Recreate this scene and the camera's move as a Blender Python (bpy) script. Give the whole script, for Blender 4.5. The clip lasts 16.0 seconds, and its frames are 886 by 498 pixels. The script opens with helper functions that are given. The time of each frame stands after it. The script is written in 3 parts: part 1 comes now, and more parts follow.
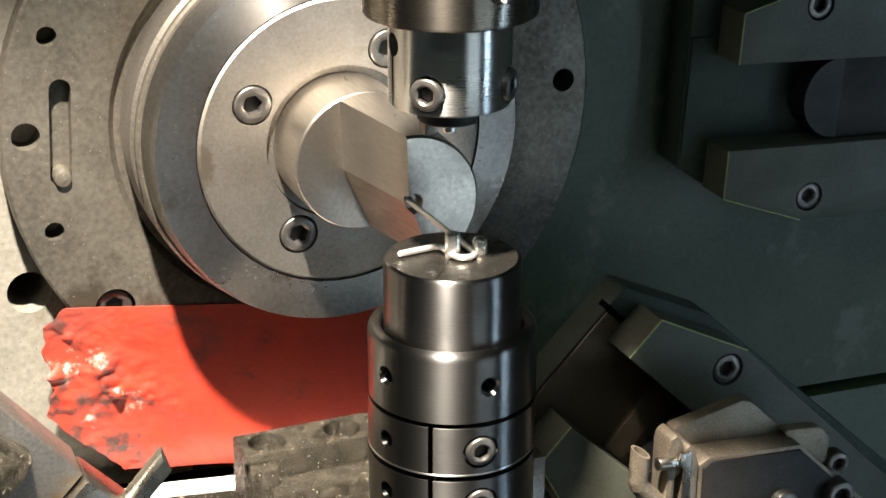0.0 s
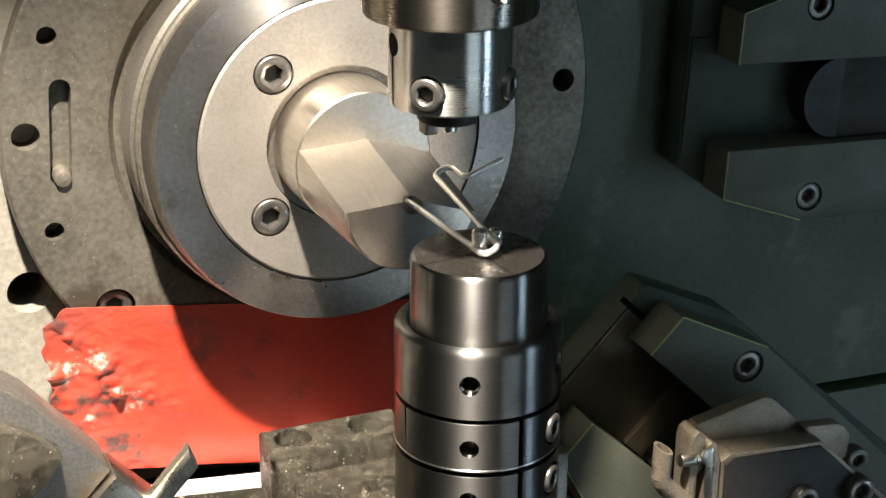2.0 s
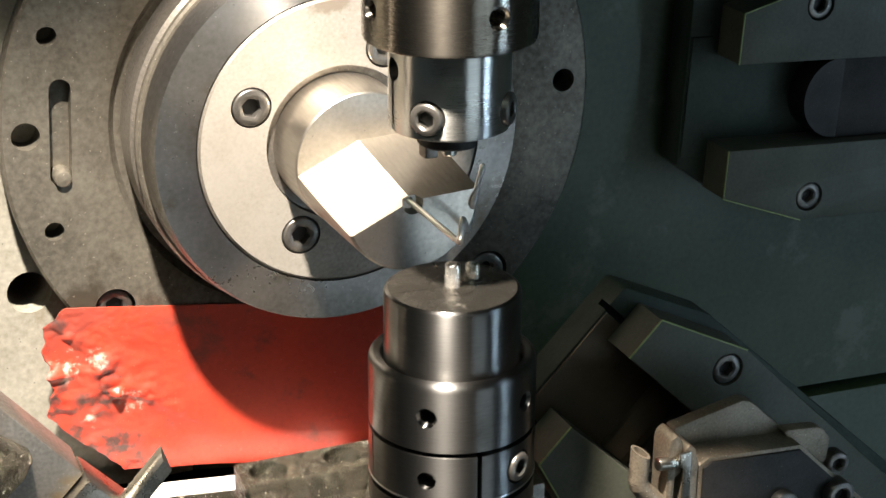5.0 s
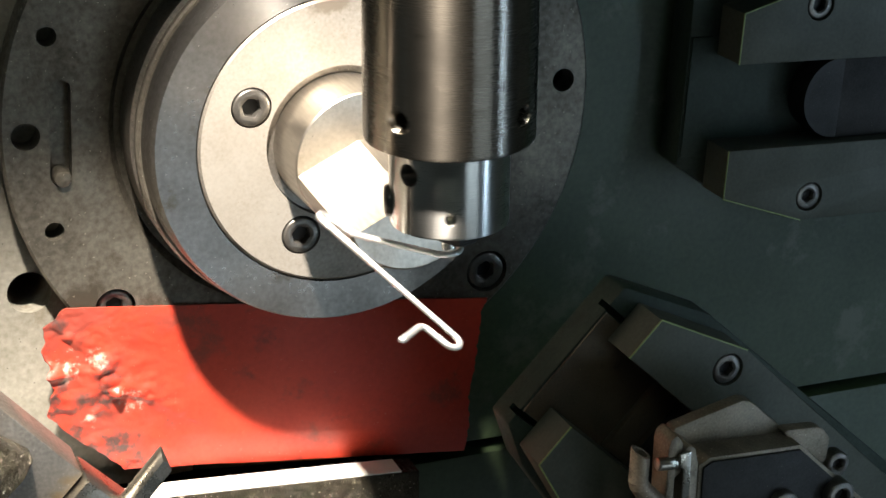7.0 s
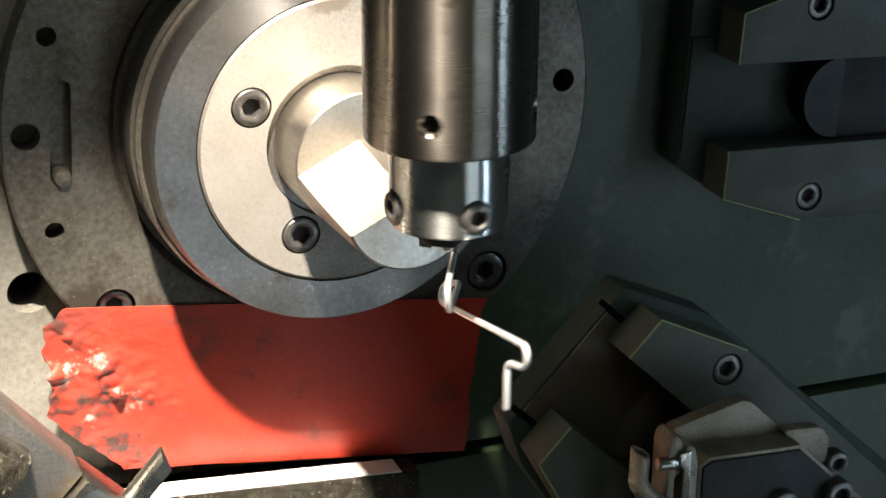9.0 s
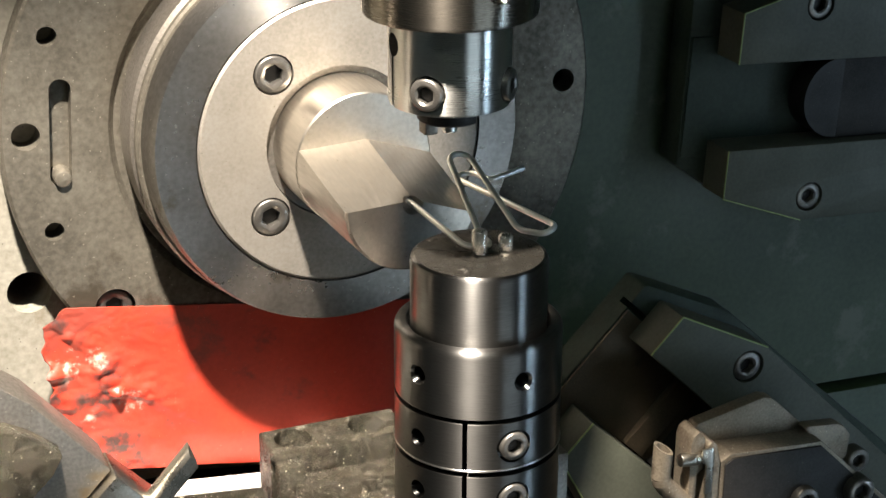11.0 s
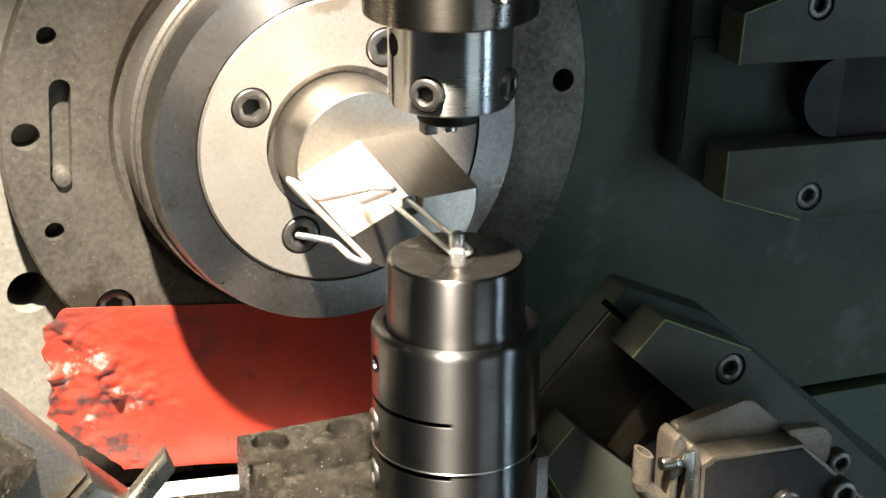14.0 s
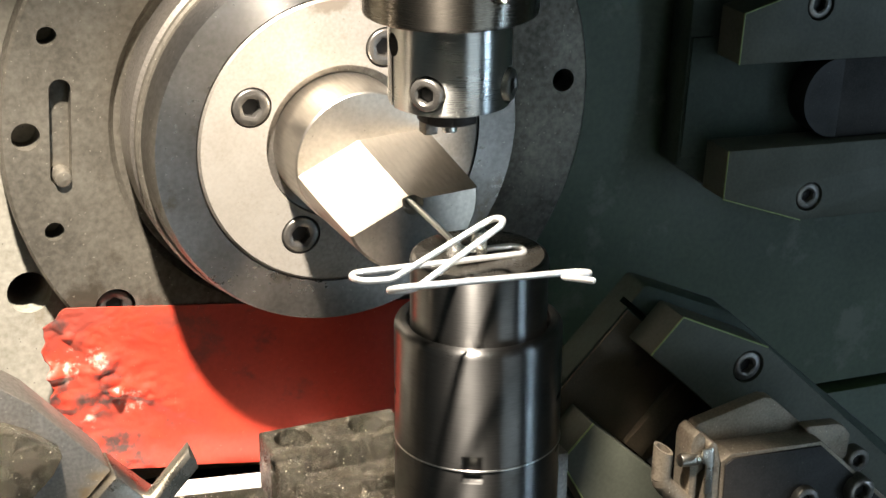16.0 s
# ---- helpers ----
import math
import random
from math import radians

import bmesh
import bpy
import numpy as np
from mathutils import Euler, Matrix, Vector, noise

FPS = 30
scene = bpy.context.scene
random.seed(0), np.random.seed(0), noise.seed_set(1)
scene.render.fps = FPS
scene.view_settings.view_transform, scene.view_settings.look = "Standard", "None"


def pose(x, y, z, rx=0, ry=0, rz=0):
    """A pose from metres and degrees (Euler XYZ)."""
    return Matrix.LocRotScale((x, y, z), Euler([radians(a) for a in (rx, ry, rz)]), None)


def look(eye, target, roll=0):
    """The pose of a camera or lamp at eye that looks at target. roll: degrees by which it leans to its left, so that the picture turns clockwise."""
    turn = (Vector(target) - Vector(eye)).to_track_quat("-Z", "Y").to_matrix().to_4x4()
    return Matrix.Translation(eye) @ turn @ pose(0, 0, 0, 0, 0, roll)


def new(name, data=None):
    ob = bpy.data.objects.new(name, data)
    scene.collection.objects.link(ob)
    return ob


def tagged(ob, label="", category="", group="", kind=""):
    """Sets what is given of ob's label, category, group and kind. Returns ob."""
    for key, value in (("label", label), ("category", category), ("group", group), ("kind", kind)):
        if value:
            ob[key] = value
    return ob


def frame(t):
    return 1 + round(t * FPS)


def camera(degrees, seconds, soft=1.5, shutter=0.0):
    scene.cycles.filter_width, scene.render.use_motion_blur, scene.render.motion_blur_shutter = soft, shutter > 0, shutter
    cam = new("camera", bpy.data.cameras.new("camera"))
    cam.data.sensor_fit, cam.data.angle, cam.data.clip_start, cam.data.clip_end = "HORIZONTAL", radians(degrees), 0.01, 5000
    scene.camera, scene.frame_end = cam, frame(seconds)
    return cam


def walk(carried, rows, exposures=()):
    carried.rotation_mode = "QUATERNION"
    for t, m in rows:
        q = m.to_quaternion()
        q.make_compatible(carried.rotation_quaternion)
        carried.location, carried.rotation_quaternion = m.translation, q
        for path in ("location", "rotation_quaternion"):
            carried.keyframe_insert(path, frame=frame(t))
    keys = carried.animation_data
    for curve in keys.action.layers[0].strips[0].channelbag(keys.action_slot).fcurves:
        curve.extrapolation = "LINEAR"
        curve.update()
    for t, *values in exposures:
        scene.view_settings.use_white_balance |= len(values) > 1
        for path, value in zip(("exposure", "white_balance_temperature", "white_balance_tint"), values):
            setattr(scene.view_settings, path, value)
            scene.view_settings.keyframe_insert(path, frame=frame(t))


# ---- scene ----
# A wire-forming machine: quill, upper and lower bending heads, slides, and the wire being formed.
# Lengths are in millimetres in the mesh code and become metres in part(); the wire axis is x = 0, z = 0.
MM = 0.001
cam = camera(29.35, 16.0, 1.5, 0.4)
EYE = (-0.2219, -0.5122, 0.2254)
AIM = (-0.0078, 0.0014, 0.0009)
walk(cam, [(0.0, look(EYE, AIM, 0.26)), (16.0, look(EYE, AIM, 0.26))])

# ---- world and lamps ----
world = bpy.data.worlds.new("workshop_air")
world.use_nodes = True
scene.world = world
world.node_tree.nodes["Background"].inputs[0].default_value = (0.66, 0.74, 0.66, 1)
world.node_tree.nodes["Background"].inputs[1].default_value = 0.085
scene.view_settings.exposure = 0.0


def lamp(name, kind, power, colour, place, aim, **more):
    data = bpy.data.lights.new(name, kind)
    data.energy, data.color = power, colour
    for key, value in more.items():
        if key == "size":
            data.size = value
        elif key == "size_y":
            data.shape, data.size_y = "RECTANGLE", value
        elif key == "spot":
            data.spot_size, data.spot_blend = radians(value), 0.6
        elif key == "soft":
            data.shadow_soft_size = value
    ob = new(name, data)
    ob.matrix_world = look(place, aim)
    return ob


# the machine's halogen work lamp, hung high above the quill on its left
lamp("work_lamp_light", "SPOT", 360, (1.0, 0.9, 0.79), (-0.22, -0.25, 0.80), (-0.10, 0.10, -0.08), spot=44, soft=0.022)
# tall workshop window on the right and an added ambient fill lamp behind the viewer
lamp("window_light", "AREA", 5.8, (0.55, 0.77, 1.0), (1.25, -1.05, -0.05), (0, 0, 0), size=0.05, size_y=1.7)
lamp("ambient_fill_light", "AREA", 3.2, (0.85, 1.0, 0.9), (-0.5, -1.3, 1.5), (0, 0, 0), size=1.2, size_y=0.12)
# added bluish fill lamp standing free and low, behind the viewer's right shoulder
lamp("low_blue_fill_light", "AREA", 4.0, (0.72, 0.88, 1.0), (0.80, -2.0, -0.75), (0, 0.1, 0), size=0.9, size_y=0.9)


# ---- materials ----
def material(name, base, second, rough, metal=0.0, scale=60.0, bump=0.15, grain=(1, 1, 1), wear=None, wear_at=0.62, spots=None, coord="Object", turned=""):
    """Two-scale mottled surface with fine relief; wear: a third colour in worn patches; spots: pale specks."""
    mat = bpy.data.materials.new(name)
    mat.use_nodes = True
    nt = mat.node_tree
    n, l = nt.nodes, nt.links
    bsdf = n["Principled BSDF"]
    co = n.new("ShaderNodeTexCoord")
    mp = n.new("ShaderNodeMapping")
    mp.inputs["Scale"].default_value = grain
    l.new(co.outputs[coord], mp.inputs[0])
    big, fine = n.new("ShaderNodeTexNoise"), n.new("ShaderNodeTexNoise")
    big.inputs["Scale"].default_value, big.inputs["Detail"].default_value = scale, 6
    fine.inputs["Scale"].default_value, fine.inputs["Detail"].default_value = scale * 14, 4
    l.new(co.outputs[coord], big.inputs["Vector"])
    l.new(mp.outputs[0], fine.inputs["Vector"])
    add = n.new("ShaderNodeMath")
    add.operation = "MULTIPLY_ADD"
    add.inputs[1].default_value, add.inputs[2].default_value = 0.45, 0.0
    l.new(fine.outputs[0], add.inputs[0])
    add2 = n.new("ShaderNodeMath")
    add2.operation = "MULTIPLY_ADD"
    add2.inputs[1].default_value = 0.55
    l.new(big.outputs[0], add2.inputs[0])
    l.new(add.outputs[0], add2.inputs[2])
    ramp = n.new("ShaderNodeValToRGB")
    ramp.color_ramp.elements[0].position, ramp.color_ramp.elements[1].position = 0.36, 0.66
    ramp.color_ramp.elements[0].color, ramp.color_ramp.elements[1].color = (*second, 1), (*base, 1)
    l.new(add2.outputs[0], ramp.inputs[0])
    colour = ramp.outputs[0]
    if wear:
        wn = n.new("ShaderNodeTexNoise")
        wn.inputs["Scale"].default_value, wn.inputs["Detail"].default_value = scale * 0.7, 9
        wn.inputs["Roughness"].default_value = 0.68
        l.new(co.outputs[coord], wn.inputs["Vector"])
        wr = n.new("ShaderNodeValToRGB")
        wr.color_ramp.elements[0].position, wr.color_ramp.elements[1].position = wear_at, wear_at + 0.07
        l.new(wn.outputs[0], wr.inputs[0])
        mix = n.new("ShaderNodeMix")
        mix.data_type = "RGBA"
        l.new(wr.outputs[0], mix.inputs[0])
        l.new(colour, mix.inputs[6])
        mix.inputs[7].default_value = (*wear, 1)
        colour = mix.outputs[2]
    if spots:
        vo = n.new("ShaderNodeTexVoronoi")
        vo.inputs["Scale"].default_value = spots[1]
        l.new(co.outputs[coord], vo.inputs["Vector"])
        lt = n.new("ShaderNodeMath")
        lt.operation = "LESS_THAN"
        lt.inputs[1].default_value = spots[2]
        l.new(vo.outputs["Distance"], lt.inputs[0])
        mix = n.new("ShaderNodeMix")
        mix.data_type = "RGBA"
        l.new(lt.outputs[0], mix.inputs[0])
        l.new(colour, mix.inputs[6])
        mix.inputs[7].default_value = (*spots[0], 1)
        colour = mix.outputs[2]
    l.new(colour, bsdf.inputs["Base Color"])
    bsdf.inputs["Metallic"].default_value = metal
    rr = n.new("ShaderNodeMapRange")
    rr.inputs[3].default_value, rr.inputs[4].default_value = rough[1], rough[0]
    l.new(add2.outputs[0], rr.inputs[0])
    rr.inputs[1].default_value, rr.inputs[2].default_value = 0.3, 0.7
    l.new(rr.outputs[0], bsdf.inputs["Roughness"])
    if turned:  # marks run round this axis; "ground": straight grinding marks
        tg = n.new("ShaderNodeTangent")
        tg.direction_type, tg.axis = "RADIAL", "Z" if turned == "ground" else turned
        l.new(tg.outputs[0], bsdf.inputs["Tangent"])
        bsdf.inputs["Anisotropic"].default_value, bsdf.inputs["Anisotropic Rotation"].default_value = (0.55, 0.26) if turned == "ground" else (0.93, 0.25)
    if bump:
        bp = n.new("ShaderNodeBump")
        bp.inputs["Strength"].default_value, bp.inputs["Distance"].default_value = min(bump, 1.0), 0.0006 * max(1.0, bump) ** 3
        l.new(add2.outputs[0], bp.inputs["Height"])
        l.new(bp.outputs[0], bsdf.inputs["Normal"])
    return mat


GROUND_STEEL = material("ground_steel", (0.345, 0.32, 0.282), (0.225, 0.205, 0.175), (0.48, 0.6), 0.85, 48, 0.22, wear=(0.2, 0.17, 0.135), wear_at=0.59, spots=((0.11, 0.09, 0.07), 300, 0.06), turned="ground")
TURNED_STEEL = material("turned_steel", (0.185, 0.18, 0.17), (0.105, 0.102, 0.096), (0.26, 0.38), 1.0, 60, 0.08, (0.3, 0.3, 6), wear=(0.11, 0.105, 0.095), wear_at=0.63, turned="Z")
CAP_FACE = material("scuffed_cap_face", (0.2, 0.185, 0.16), (0.075, 0.068, 0.055), (0.16, 0.4), 0.95, 120, 0.4, wear=(0.5, 0.47, 0.41), wear_at=0.62)
PIN_STEEL = material("polished_pin_steel", (0.78, 0.76, 0.71), (0.6, 0.58, 0.54), (0.2, 0.32), 0.85, 140, 0.08)
BRIGHT_STEEL = material("bright_turned_steel", (0.80, 0.79, 0.74), (0.62, 0.61, 0.58), (0.24, 0.36), 1.0, 60, 0.05, (0.2, 0.2, 6), turned="Z")
DARK_STEEL = material("oiled_dark_steel", (0.30, 0.275, 0.24), (0.15, 0.135, 0.115), (0.36, 0.55), 0.85, 50, 0.3, wear=(0.2, 0.155, 0.10), wear_at=0.6, spots=((0.5, 0.46, 0.38), 380, 0.07))
# ring and plate: pale specks are metal chips plus white glints painted in
RING_STEEL = material("turned_ring_steel", (0.31, 0.295, 0.275), (0.2, 0.188, 0.17), (0.24, 0.38), 0.95, 30, 0.12, (1, 1, 1), wear=(0.17, 0.145, 0.11), wear_at=0.6, spots=((0.7, 0.65, 0.56), 330, 0.065), turned="Y")
PLATE_STEEL = material("stained_plate_steel", (0.185, 0.168, 0.135), (0.075, 0.067, 0.053), (0.3, 0.6), 0.6, 30, 0.6, wear=(0.07, 0.058, 0.042), wear_at=0.58, spots=((0.46, 0.42, 0.34), 360, 0.075))
NOSE_STEEL = material("quill_steel", (0.66, 0.615, 0.545), (0.44, 0.405, 0.35), (0.25, 0.42), 1.0, 42, 0.15, (1, 0.12, 1), wear=(0.34, 0.26, 0.17), wear_at=0.61, spots=((0.14, 0.11, 0.08), 260, 0.05))
SCREW = material("black_oxide_screw", (0.25, 0.235, 0.21), (0.12, 0.112, 0.1), (0.26, 0.42), 0.85, 160, 0.15, wear=(0.42, 0.39, 0.34), wear_at=0.64)
SOCKET = material("socket_dark", (0.012, 0.012, 0.012), (0.006, 0.006, 0.006), (0.5, 0.7), 0.2, 200, 0)
GREEN = material("green_machine_paint", (0.045, 0.072, 0.032), (0.028, 0.045, 0.021), (0.42, 0.6), 0.0, 25, 0.3, wear=(0.078, 0.092, 0.058), wear_at=0.57, spots=((0.03, 0.035, 0.03), 260, 0.06))
BARE = material("stained_bare_panel", (0.26, 0.245, 0.205), (0.15, 0.14, 0.11), (0.45, 0.65), 0.1, 30, 0.5, wear=(0.13, 0.11, 0.075), wear_at=0.58, spots=((0.06, 0.055, 0.045), 240, 0.07))
GREEN_DARK = material("dark_green_paint", (0.042, 0.06, 0.045), (0.026, 0.038, 0.029), (0.5, 0.68), 0.0, 40, 0.2, wear=(0.034, 0.042, 0.03), wear_at=0.6)
BRONZE = material("oiled_brown_way", (0.125, 0.095, 0.062), (0.065, 0.049, 0.032), (0.34, 0.55), 0.3, 45, 0.25, (1, 1, 5), wear=(0.06, 0.046, 0.032), wear_at=0.6, spots=((0.3, 0.26, 0.18), 420, 0.04))
GIB = material("grey_green_gib", (0.092, 0.098, 0.074), (0.064, 0.068, 0.051), (0.5, 0.62), 0.1, 40, 0.2)
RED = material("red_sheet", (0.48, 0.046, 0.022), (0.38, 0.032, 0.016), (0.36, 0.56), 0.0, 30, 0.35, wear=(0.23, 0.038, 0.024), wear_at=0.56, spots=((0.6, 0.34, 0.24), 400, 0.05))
RED_NODES = RED.node_tree


def smear(nt, spots, colour, thick):
    """Lay a grease smear round each (x, z, radius) on the sheet, broken up by noise."""
    n, l = nt.nodes, nt.links
    bsdf = n["Principled BSDF"]
    co, ns = n.new("ShaderNodeTexCoord"), n.new("ShaderNodeTexNoise")
    ns.inputs["Scale"].default_value, ns.inputs["Detail"].default_value, ns.inputs["Roughness"].default_value = 190, 10, 0.62
    l.new(co.outputs["Object"], ns.inputs["Vector"])
    for x, z, r in spots:
        d = n.new("ShaderNodeVectorMath")
        d.operation = "DISTANCE"
        d.inputs[1].default_value = (x * MM, 0.166, z * MM)
        l.new(co.outputs["Object"], d.inputs[0])
        m = n.new("ShaderNodeMapRange")
        m.inputs[1].default_value, m.inputs[2].default_value, m.inputs[3].default_value, m.inputs[4].default_value = 0, 1.9 * r * MM, thick, -0.2
        l.new(d.outputs["Value"], m.inputs[0])
        s = n.new("ShaderNodeMath")
        s.operation = "ADD"
        l.new(ns.outputs[0], s.inputs[0])
        l.new(m.outputs[0], s.inputs[1])
        t = n.new("ShaderNodeMapRange")
        t.inputs[1].default_value, t.inputs[2].default_value = 0.60, 0.82
        l.new(s.outputs[0], t.inputs[0])
        mix = n.new("ShaderNodeMix")
        mix.data_type = "RGBA"
        l.new(t.outputs[0], mix.inputs[0])
        l.new(bsdf.inputs["Base Color"].links[0].from_socket, mix.inputs[6])
        mix.inputs[7].default_value = (*colour, 1)
        l.new(mix.outputs[2], bsdf.inputs["Base Color"])


smear(RED_NODES, [(-109.4, -101.4, 26), (-111.3, -126.1, 24), (-91.6, -135.7, 22)], (0.30, 0.05, 0.03), 0.3)
smear(RED_NODES, [(-120.2, -79.4, 7), (-99.7, -104.5, 6), (-98.2, -141.3, 10), (-102.5, -119.9, 8), (-125.4, -116.3, 7), (-116.9, -133.5, 7)], (0.06, 0.03, 0.025), 0.36)
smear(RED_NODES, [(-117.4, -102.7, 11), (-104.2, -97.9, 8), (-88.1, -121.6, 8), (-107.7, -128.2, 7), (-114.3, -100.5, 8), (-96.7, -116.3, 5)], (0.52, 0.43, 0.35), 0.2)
smear(RED_NODES, [(-26.8, -102.2, 9), (-11.4, -131, 10), (-35.5, -117.8, 8)], (0.24, 0.032, 0.022), 0.26)
smear(RED_NODES, [(-123.5, -122.3, 6), (-114.5, -135.4, 7), (-108.6, -141.4, 6), (-93.4, -144, 9), (-88.9, -154.2, 8), (-110.8, -119.2, 6), (-120, -110.4, 5), (-98.7, -108.3, 5), (-73.4, -135, 5)], (0.085, 0.036, 0.028), 0.3)
CLAMP_STEEL = material("worn_clamp_steel", (0.3, 0.25, 0.185), (0.165, 0.136, 0.1), (0.4, 0.6), 0.6, 70, 0.3, wear=(0.1, 0.08, 0.058), wear_at=0.6, spots=((0.62, 0.56, 0.46), 340, 0.06))
# near-white: the lamp light on the ledge top is put into the colour
LIT_LEDGE = material("lit_ledge_steel", (0.9, 0.88, 0.83), (0.78, 0.76, 0.7), (0.5, 0.65), 0.15, 60, 0.1)
WIRE = material("bright_steel_wire", (0.92, 0.92, 0.89), (0.82, 0.82, 0.80), (0.36, 0.46), 0.9, 120, 0.05)
# oily steel whose pale specks are wet glints put into the colour
OILY = material("oily_tool_block", (0.1, 0.085, 0.06), (0.018, 0.016, 0.011), (0.1, 0.4), 0.7, 150, 1.6, wear=(0.38, 0.34, 0.25), wear_at=0.63, spots=((0.75, 0.7, 0.58), 380, 0.11))
BLACK_STEEL = material("black_tool_steel", (0.03, 0.028, 0.026), (0.016, 0.015, 0.014), (0.42, 0.62), 0.2, 80, 0.3, wear=(0.07, 0.062, 0.05), wear_at=0.66, spots=((0.2, 0.18, 0.15), 420, 0.035))
for dull in (BLACK_STEEL, GREEN_DARK):
    dull.node_tree.nodes["Principled BSDF"].inputs["Specular IOR Level"].default_value = 0.3
WALL_PAINT = material("workshop_wall_paint", (0.55, 0.56, 0.52), (0.45, 0.46, 0.43), (0.7, 0.85), 0.0, 6, 0.1)
CONCRETE = material("workshop_concrete", (0.32, 0.31, 0.29), (0.22, 0.21, 0.2), (0.7, 0.85), 0.0, 6, 0.3)
DARK_BARREL = material("brown_turned_steel", (0.36, 0.325, 0.275), (0.19, 0.17, 0.14), (0.2, 0.32), 1.0, 55, 0.08, (0.3, 0.3, 6), wear=(0.16, 0.14, 0.11), wear_at=0.62, turned="Z")
# chipped paint edge, its colour raised for the light it catches
LIT_CHIPPED = material("lit_chipped_edge", (0.34, 0.42, 0.16), (0.2, 0.26, 0.1), (0.4, 0.6), 0.1, 300, 0.3)
CARBIDE = material("ground_carbide", (0.5, 0.47, 0.40), (0.32, 0.30, 0.26), (0.2, 0.4), 1.0, 90, 0.2)


# ---- mesh helpers (millimetres) ----
def part(name, bm, mat, parent=None, label="", smooth=32):
    """Link a bmesh as one mesh object under a thing or a part."""
    bmesh.ops.recalc_face_normals(bm, faces=bm.faces)
    me = bpy.data.meshes.new(name)
    for v in bm.verts:
        v.co *= MM
    for f in bm.faces:
        f.smooth = True
    limit = radians(smooth)
    for e in bm.edges:
        e.smooth = len(e.link_faces) == 2 and e.calc_face_angle(0) < limit
    bm.to_mesh(me)
    bm.free()
    me.materials.append(mat)
    ob = new(name, me)
    ob.parent = parent
    if label:
        ob["label"] = label
    return ob


def at(ob, m):
    ob.matrix_basis = m
    return ob


def mm(x, y, z, rx=0, ry=0, rz=0):
    return pose(x * MM, y * MM, z * MM, rx, ry, rz)


def thing(name, label, category, group="", kind="", where=None):
    ob = new(name)
    ob.empty_display_size = 0.01
    tagged(ob, label, category, group, kind)
    if where is not None:
        ob.matrix_basis = where
    return ob


def lathe(profile, seg=96, axis="z", closed=False):
    """Turn (radius, height) pairs about z, or about y (height then counts along y)."""
    bm = bmesh.new()
    rings = []
    for r, h in profile:
        if r < 1e-6:
            rings.append([bm.verts.new((0, 0, h))])
        else:
            rings.append([bm.verts.new((r * math.cos(2 * math.pi * i / seg), r * math.sin(2 * math.pi * i / seg), h)) for i in range(seg)])
    pairs = list(zip(rings, rings[1:]))
    if closed:
        pairs.append((rings[-1], rings[0]))
    for a, b in pairs:
        for i in range(seg):
            j = (i + 1) % seg
            if len(a) == 1 and len(b) == 1:
                continue
            if len(a) == 1:
                bm.faces.new((a[0], b[i], b[j]))
            elif len(b) == 1:
                bm.faces.new((a[i], a[j], b[0]))
            else:
                bm.faces.new((a[i], a[j], b[j], b[i]))
    if axis == "y":
        bmesh.ops.transform(bm, matrix=Matrix.Rotation(radians(-90), 4, "X"), verts=bm.verts)
    return bm


def bevelled(bm, width, angle=30, segments=2):
    edges = [e for e in bm.edges if len(e.link_faces) == 2 and e.calc_face_angle(0) > radians(angle)]
    if width and edges:
        bmesh.ops.bevel(bm, geom=edges, offset=width, segments=segments, profile=0.5, affect="EDGES", clamp_overlap=True)
    return bm


def box(x0, x1, y0, y1, z0, z1, bevel=0.6):
    bm = bmesh.new()
    bmesh.ops.create_cube(bm, size=1)
    for v in bm.verts:
        v.co = Vector(((x0 + x1) / 2 + v.co.x * (x1 - x0), (y0 + y1) / 2 + v.co.y * (y1 - y0), (z0 + z1) / 2 + v.co.z * (z1 - z0)))
    return bevelled(bm, bevel)


def prism(outline, y0, y1, bevel=0.6):
    """An outline in x, z given depth from y0 (front) to y1."""
    bm = bmesh.new()
    a = [bm.verts.new((x, y0, z)) for x, z in outline]
    b = [bm.verts.new((x, y1, z)) for x, z in outline]
    bm.faces.new(a)
    bm.faces.new(b[::-1])
    for i in range(len(a)):
        j = (i + 1) % len(a)
        bm.faces.new((a[j], a[i], b[i], b[j]))
    bmesh.ops.recalc_face_normals(bm, faces=bm.faces)
    return bevelled(bm, bevel)


def rod(p, q, r0, r1=None, seg=24, bevel=0.0):
    p, q = Vector(p), Vector(q)
    bm = bmesh.new()
    bmesh.ops.create_cone(bm, cap_ends=True, segments=seg, radius1=r0, radius2=r0 if r1 is None else r1, depth=(q - p).length)
    bevelled(bm, bevel, 50)
    m = Matrix.Translation((p + q) / 2) @ (q - p).to_track_quat("Z", "Y").to_matrix().to_4x4()
    bmesh.ops.transform(bm, matrix=m, verts=bm.verts)
    return bm


def joined(*meshes):
    out = bmesh.new()
    for bm in meshes:
        me = bpy.data.meshes.new("join")
        bm.to_mesh(me)
        bm.free()
        out.from_mesh(me)
        bpy.data.meshes.remove(me)
    return out


